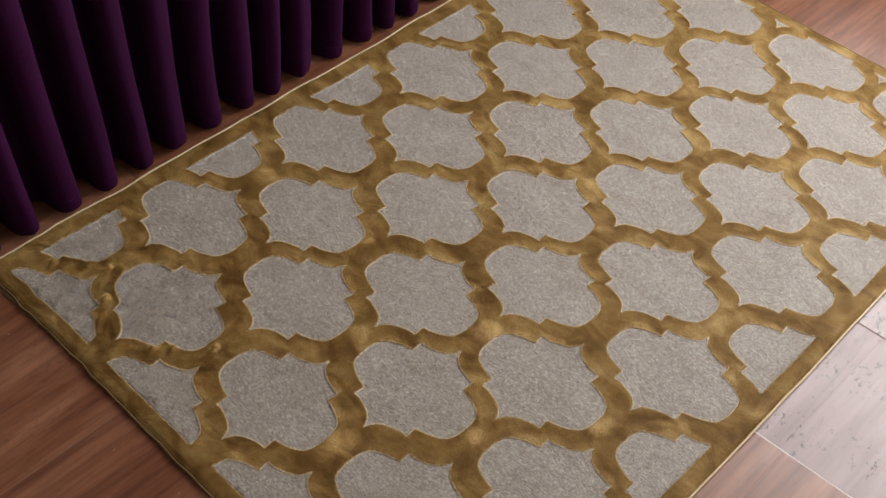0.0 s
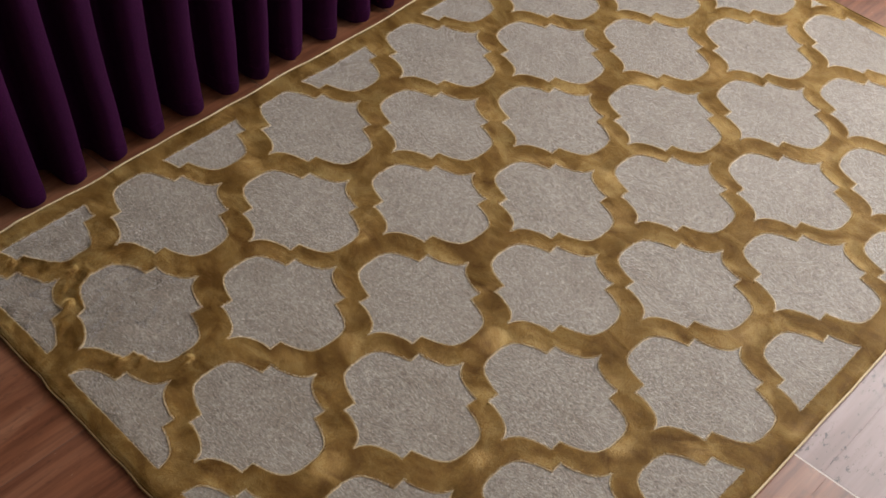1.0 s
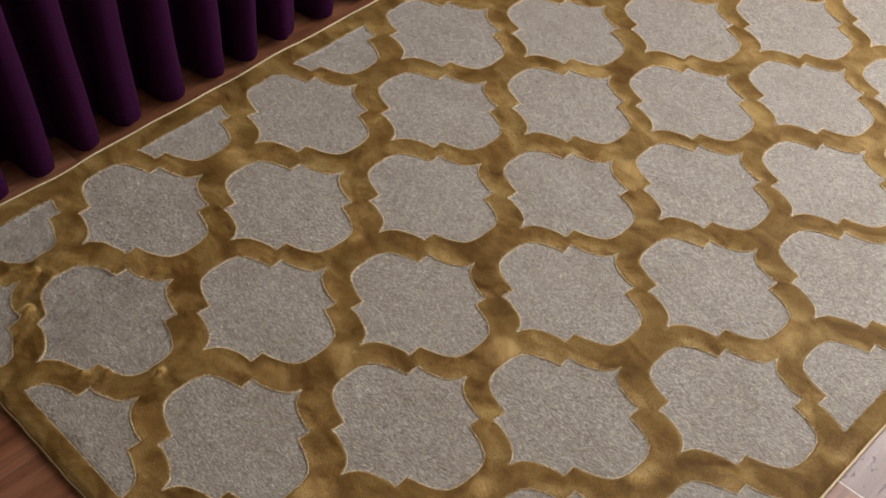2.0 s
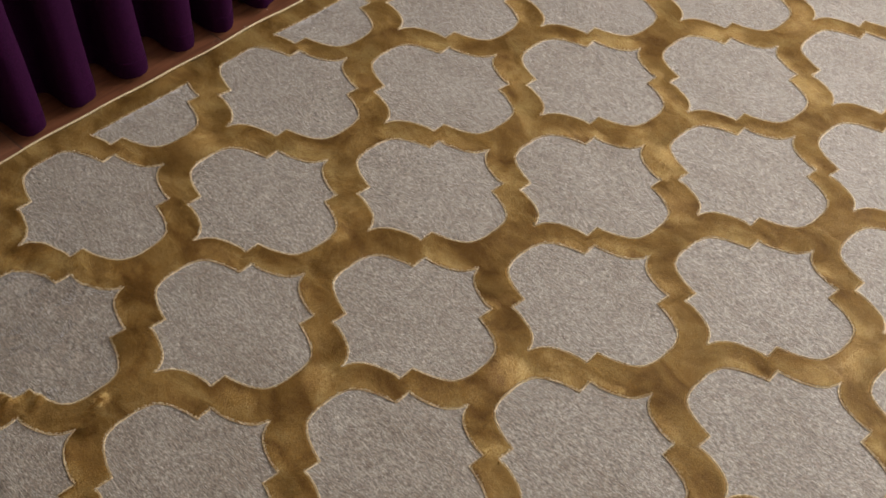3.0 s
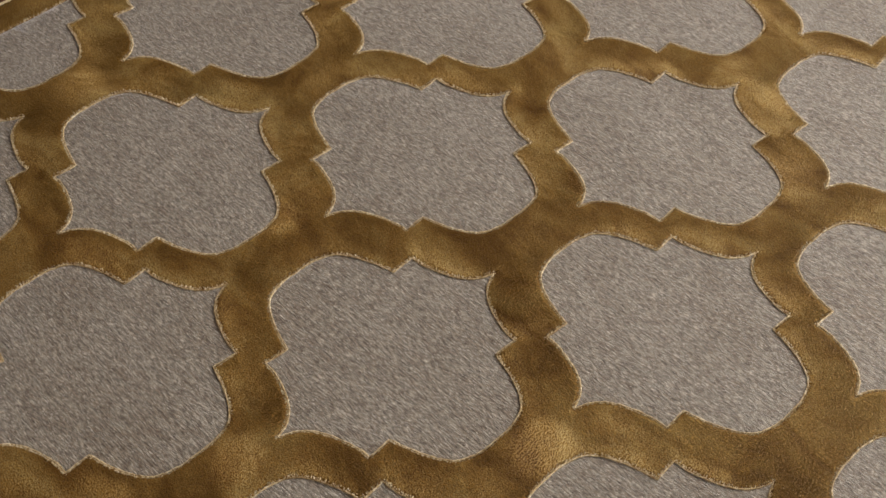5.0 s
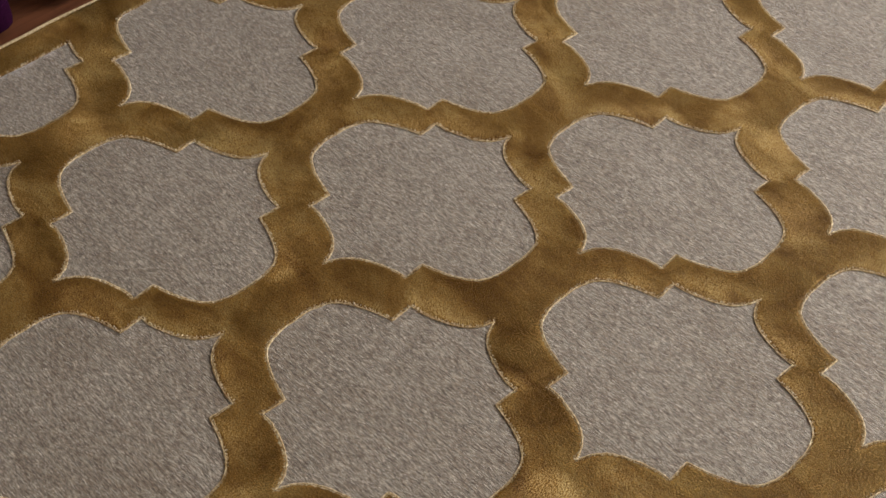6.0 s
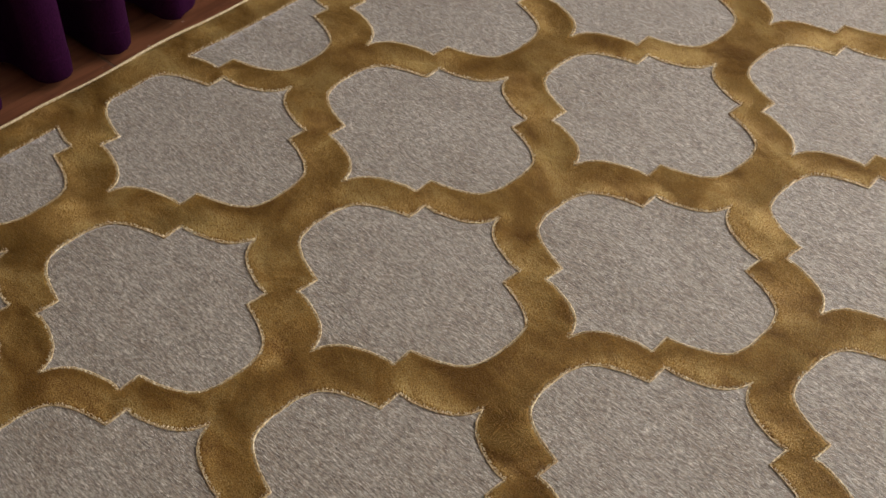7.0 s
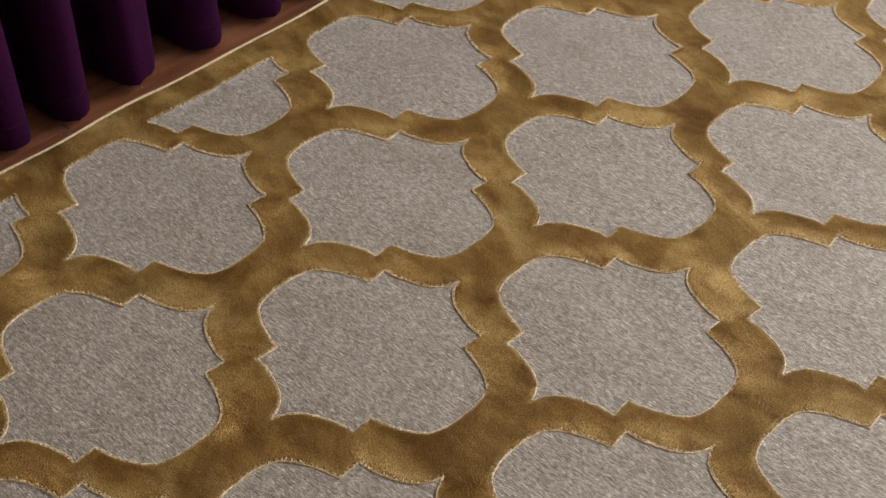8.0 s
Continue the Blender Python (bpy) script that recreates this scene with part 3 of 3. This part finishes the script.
# where the pile was stroked by hand: middle, size, and how far it leans away from the window
STROKES = ((0.80, 0.82, 0.030, 0.0052), (0.58, 0.64, 0.022, 0.0034), (1.04, 1.03, 0.020, 0.0036), (0.22, 0.62, 0.030, 0.0030), (0.29, 0.78, 0.025, 0.0022), (1.35, 1.21, 0.032, 0.0036), (0.49, 0.32, 0.035, 0.0034),
           (0.87, 0.35, 0.026, 0.0034), (1.14, 0.40, 0.022, 0.0034), (1.09, 1.49, 0.030, 0.0026),
           (0.53, 0.71, 0.028, -0.0028), (0.81, 1.27, 0.030, -0.0021), (0.95, 0.70, 0.036, -0.0031), (0.20, 0.69, 0.028, -0.0022), (0.75, 0.49, 0.030, -0.0021), (0.94, 0.26, 0.036, -0.0031), (1.12, 0.47, 0.024, -0.0025), (1.28, 0.67, 0.030, -0.0022),
           (0.157, 0.159, 0.014, 0.0055), (0.275, 0.175, 0.015, 0.0055), (0.518, 0.205, 0.016, 0.0050), (0.592, 0.179, 0.014, 0.0050), (0.428, 0.125, 0.014, 0.0040), (0.107, 0.155, 0.012, 0.0045))
STROKES += tuple((x - 0.004, y + 0.004, 0.013, -0.0058) for x, y in CREASES)


def gold_tufts(step=0.0018):
    """The gold pile itself: short tufts, splayed out along the rims and brushed about between them."""
    rs = np.random.RandomState(4)
    gx, gy = np.meshgrid(np.arange(0.003, RUG_W - 0.002, step), np.arange(0.003, RUG_L - 0.002, step))
    xy = np.c_[gx.ravel(), gy.ravel()] + (rs.rand(gx.size, 2) - 0.5) * step * 0.95
    gold = np.ones(len(xy), bool)
    field = (xy[:, 0] > FX0) & (xy[:, 0] < FX1) & (xy[:, 1] > FY0) & (xy[:, 1] < FY1)
    for o in OUTLINES.values():
        lo, hi = o.min(0), o.max(0)
        m = np.nonzero(field & (xy[:, 0] > lo[0]) & (xy[:, 0] < hi[0]) & (xy[:, 1] > lo[1]) & (xy[:, 1] < hi[1]))[0]
        gold[m[in_outline(xy[m], o)]] = False
    xy = xy[gold]
    block = (xy[:, 0] // 0.1).astype(int) * 1000 + (xy[:, 1] // 0.1).astype(int)
    order = np.argsort(block, kind="stable")
    xy, block = xy[order], block[order]
    cuts = np.nonzero(np.diff(block))[0] + 1
    d, way = np.empty(len(xy)), np.empty((len(xy), 2))
    for lo, hi in zip(np.r_[0, cuts], np.r_[cuts, len(xy)]):
        d[lo:hi], way[lo:hi] = rim_distance(xy[lo:hi])
    z = pile_profile(d)
    out = np.minimum.reduce([xy[:, 0], RUG_W - xy[:, 0], xy[:, 1], RUG_L - xy[:, 1]])
    z = 0.0035 + (z - 0.0035) * np.sqrt(np.clip(out / 0.012, 0, 1))
    brushed = grid_field(lambda x, y: np.array(noise.noise_vector((x * 13, y * 13, 40.0))) + 0.5 * np.array(noise.noise_vector((x * 34, y * 34, 44.0))))(xy)[:, :2]
    splay = np.clip(1 - d / 0.021, 0, 1)[:, None]
    lean = way * splay * -0.0021 + brushed * (0.0026 * (1 - 0.4 * splay)) + np.array((0.0002, -0.0005)) + (rs.rand(len(xy), 2) - 0.5) * 0.0010
    for sx, sy, size, along in STROKES:
        w = np.exp(-(((xy[:, 0] - sx) ** 2 + (xy[:, 1] - sy) ** 2) / size ** 2) ** 2)
        lean *= (1 - 0.8 * w)[:, None]
        lean[:, 1] -= w * along
    lean *= np.clip(d / 0.004, 0.25, 1)[:, None]
    moved = grid_field(lambda x, y: np.array(warp((x, y, 0.01))) - (x, y, 0.01))(xy)
    base = np.c_[xy, z - 0.0016] + moved
    tall = 0.0011 * (0.7 + 0.6 * rs.rand(len(xy))) - 0.16 * np.hypot(lean[:, 0], lean[:, 1])
    tip = base + np.c_[lean, tall + 0.0016]
    rim = (d < 0.0021) & (out > 0.02)
    return (base[~rim], tip[~rim], 0.00135), (base[rim] + (0, 0, 0.0004), tip[rim] + (0, 0, 0.0010), 0.00105)


rug = tagged(new("rug"), "gold velvet and grey trellis patterned rug on wood-print tiles", "rug")
boxes("backing", [(0.006, RUG_W - 0.006, 0.006, RUG_L - 0.006, 0.0004, Z_BACK)], M_BACK, rug, "brown jute backing")
lb = bm_from(*lattice_mesh())
bmesh.ops.remove_doubles(lb, verts=lb.verts[:], dist=2e-5)
part("trellis", lb, M_GOLD, rug, "brushed gold velvet trellis", smooth=True)
for x0, x1, y0, y1 in ((0, FX0, 0, RUG_L), (FX1, RUG_W, 0, RUG_L), (FX0, FX1, 0, FY0), (FX0, FX1, FY1, RUG_L)):
    bv, bf = border_mesh(x0, x1, y0, y1)
    link("border", bv, bf, M_GOLD, rug, "plain gold velvet border")
for a, b in (((0, 0), (RUG_W, 0)), ((RUG_W, 0), (RUG_W, RUG_L)), ((RUG_W, RUG_L), (0, RUG_L)), ((0, RUG_L), (0, 0))):
    n = int(max(abs(b[0] - a[0]), abs(b[1] - a[1])) / 0.01)
    line = [warp((a[0] + (b[0] - a[0]) * k / n, a[1] + (b[1] - a[1]) * k / n, 0.0046)) for k in range(n + 1)]
    out = Vector((b[1] - a[1], a[0] - b[0], 0)).normalized() * 0.0022
    line = [Vector(p) + out for p in line]
    tv, tf = tube(line, 0.0025)
    along = a[0] == b[0]
    link("binding", tv, tf, M_BINDING if along else M_BACK, rug, "cream corded edge binding" if along else "tan corded edge binding")
pile_tufts, rim_tufts = gold_tufts()
tuft_mesh("velvet", *pile_tufts, M_TUFT, rug, "brushed gold velvet pile")
tuft_mesh("cut_edge", *rim_tufts, M_FIBRE, rug, "pale cut edge of the velvet pile")
tuft_mesh("thread", *panel_threads(), M_THREAD, rug, "heathered grey and brown threads")
cords_v, cords_f = [], []
for outline in OUTLINES.values():
    one_v, one_f = rim_cord(outline)
    n = len(cords_v)
    cords_v += one_v
    cords_f += [tuple(n + i for i in q) for q in one_f]
tagged(link("rim_yarn", cords_v, cords_f, M_RIM, rug, "pale gold cut line of the pile with its backlight painted in"), kind="stuff")
fv, ff = edge_fibres()
tagged(link("edge_fuzz", fv, ff, M_FIBRE, rug, "pale gold yarn ends along the cut pile, glints in their colour", smooth=False), kind="stuff")

# ---- the curtain ----
FOLDS = [-0.95, -0.83, -0.72, -0.60, -0.49, -0.37, -0.26, -0.15, -0.05, 0.060, 0.160, 0.285, 0.395, 0.500, 0.615, 0.730, 0.850, 0.930, 1.045, 1.170, 1.280, 1.370, 1.470, 1.590, 1.71, 1.83, 1.94, 2.05, 2.17, 2.28, 2.40, 2.52, 2.63, 2.75, 2.87, 2.98]


def curtain_mesh(zs, proud=0.0):
    """A heavy curtain: rounded tube-like pleats with deep valleys, its hem just over the floor."""
    rnd = random.Random(11)
    per = 18
    prof = []
    for k in range(len(FOLDS) - 1):
        y0, y1 = FOLDS[k], FOLDS[k + 1]
        amp = 0.085 + 0.02 * rnd.random()
        front = -0.010 - 0.012 * rnd.random()
        for q in range(per):
            u = q / per
            w = math.cos(2 * math.pi * u)
            x = front - amp * (1 - math.copysign(abs(w) ** 0.75, w)) / 2
            y = y0 + (y1 - y0) * (u + 0.075 * math.sin(4 * math.pi * u) + 0.03 * math.sin(2 * math.pi * u))
            prof.append((x, y, k + u))
    v, f = [], []
    n = len(prof)
    for z in zs:
        for x, y, s in prof:
            roll = max(0.0, 1 - z / 0.028)
            flare = 1.0 + 0.10 * math.exp(-z / 0.25)
            sway = 0.010 * noise.noise((s * 0.9, z * 1.6, 2.0)) + 0.004 * noise.noise((s * 2.2, z * 4.0, 5.0))
            lift = 0.006 * noise.noise((s * 0.7, 0.0, 8.0)) + 0.004
            xx = -0.08 + (x + 0.08) * flare * (1 - 0.12 * roll * roll) + sway * min(1.0, z * 6 + 0.3)
            fan = -0.16 * min(1.0, max(0.0, (0.95 - y) / 0.9)) * z     # gathered aside higher up
            v.append((xx + proud, y + fan + sway * 0.8, z + lift))
    for r in range(len(zs) - 1):
        for k in range(n - 1):
            a = r * n + k
            f.append((a, a + 1, a + 1 + n, a + n))
    return v, f


curtain = tagged(new("curtain"), "dark purple floor-length curtain hanging in deep pleats", "curtain")
cv, cf = curtain_mesh([0.009, 0.010, 0.016, 0.028] + [0.06 + 0.095 * k for k in range(30)])
cloth = link("cloth", cv, cf, M_CURTAIN, curtain)
sol = cloth.modifiers.new("thickness", "SOLIDIFY")
sol.thickness, sol.offset = 0.0025, -1.0
hv, hf = curtain_mesh([0.0085, 0.010, 0.016, 0.028, 0.044, 0.046], 0.0012)
hem = link("hem", hv, hf, M_CURTAIN, curtain, "folded and sewn hem")
sol = hem.modifiers.new("thickness", "SOLIDIFY")
sol.thickness, sol.offset = 0.0022, -1.0

# ---- the pieces: medallions of the rug, tiles of the floor ----
for outline in OUTLINES.values():
    pb = panel_bm(outline)
    if len(pb.faces) < 8:
        pb.free()
        continue
    part("medallion", pb, M_PANEL, rug, "", smooth=True)

TILE_PLAIN, TILE_SPLIT, TILE_GLARE = tile_mesh(M_TILE, (0.62,)), tile_mesh(M_TILE, (0.36, 0.70)), tile_mesh(M_TILE_GLARE, (0.3333,))
for i in range(-5, 7):
    for j in range(-9, 6):
        x0, x1 = max(TILE_X + i * TILE, ROOM_X0), min(TILE_X + (i + 1) * TILE, ROOM_X1)
        y0, y1 = max(TILE_Y + j * TILE, ROOM_Y0), min(TILE_Y + (j + 1) * TILE, ROOM_Y1)
        if x1 - x0 < 0.02 or y1 - y0 < 0.02:
            continue
        # tiles beside the rug's long free side: paler print, window glare painted into it
        t_ob = new("tile", TILE_GLARE if i in (0, 1) and j in (0, 1) else (TILE_PLAIN, TILE_SPLIT)[(i * 3 + j) % 2])
        t_ob.location, t_ob.scale = (x0, y0, 0), ((x1 - x0) / TILE, (y1 - y0) / TILE, 1)
        t_ob.parent = floor
# bright strips laid in two joints as painted reflections of the window
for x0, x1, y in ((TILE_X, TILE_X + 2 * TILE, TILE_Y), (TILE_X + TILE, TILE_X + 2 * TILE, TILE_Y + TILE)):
    boxes("joint", [(x0, x1, y - 0.0022, y + 0.0022, -0.004, -0.0002)], M_GROUT_GLARE, floor)
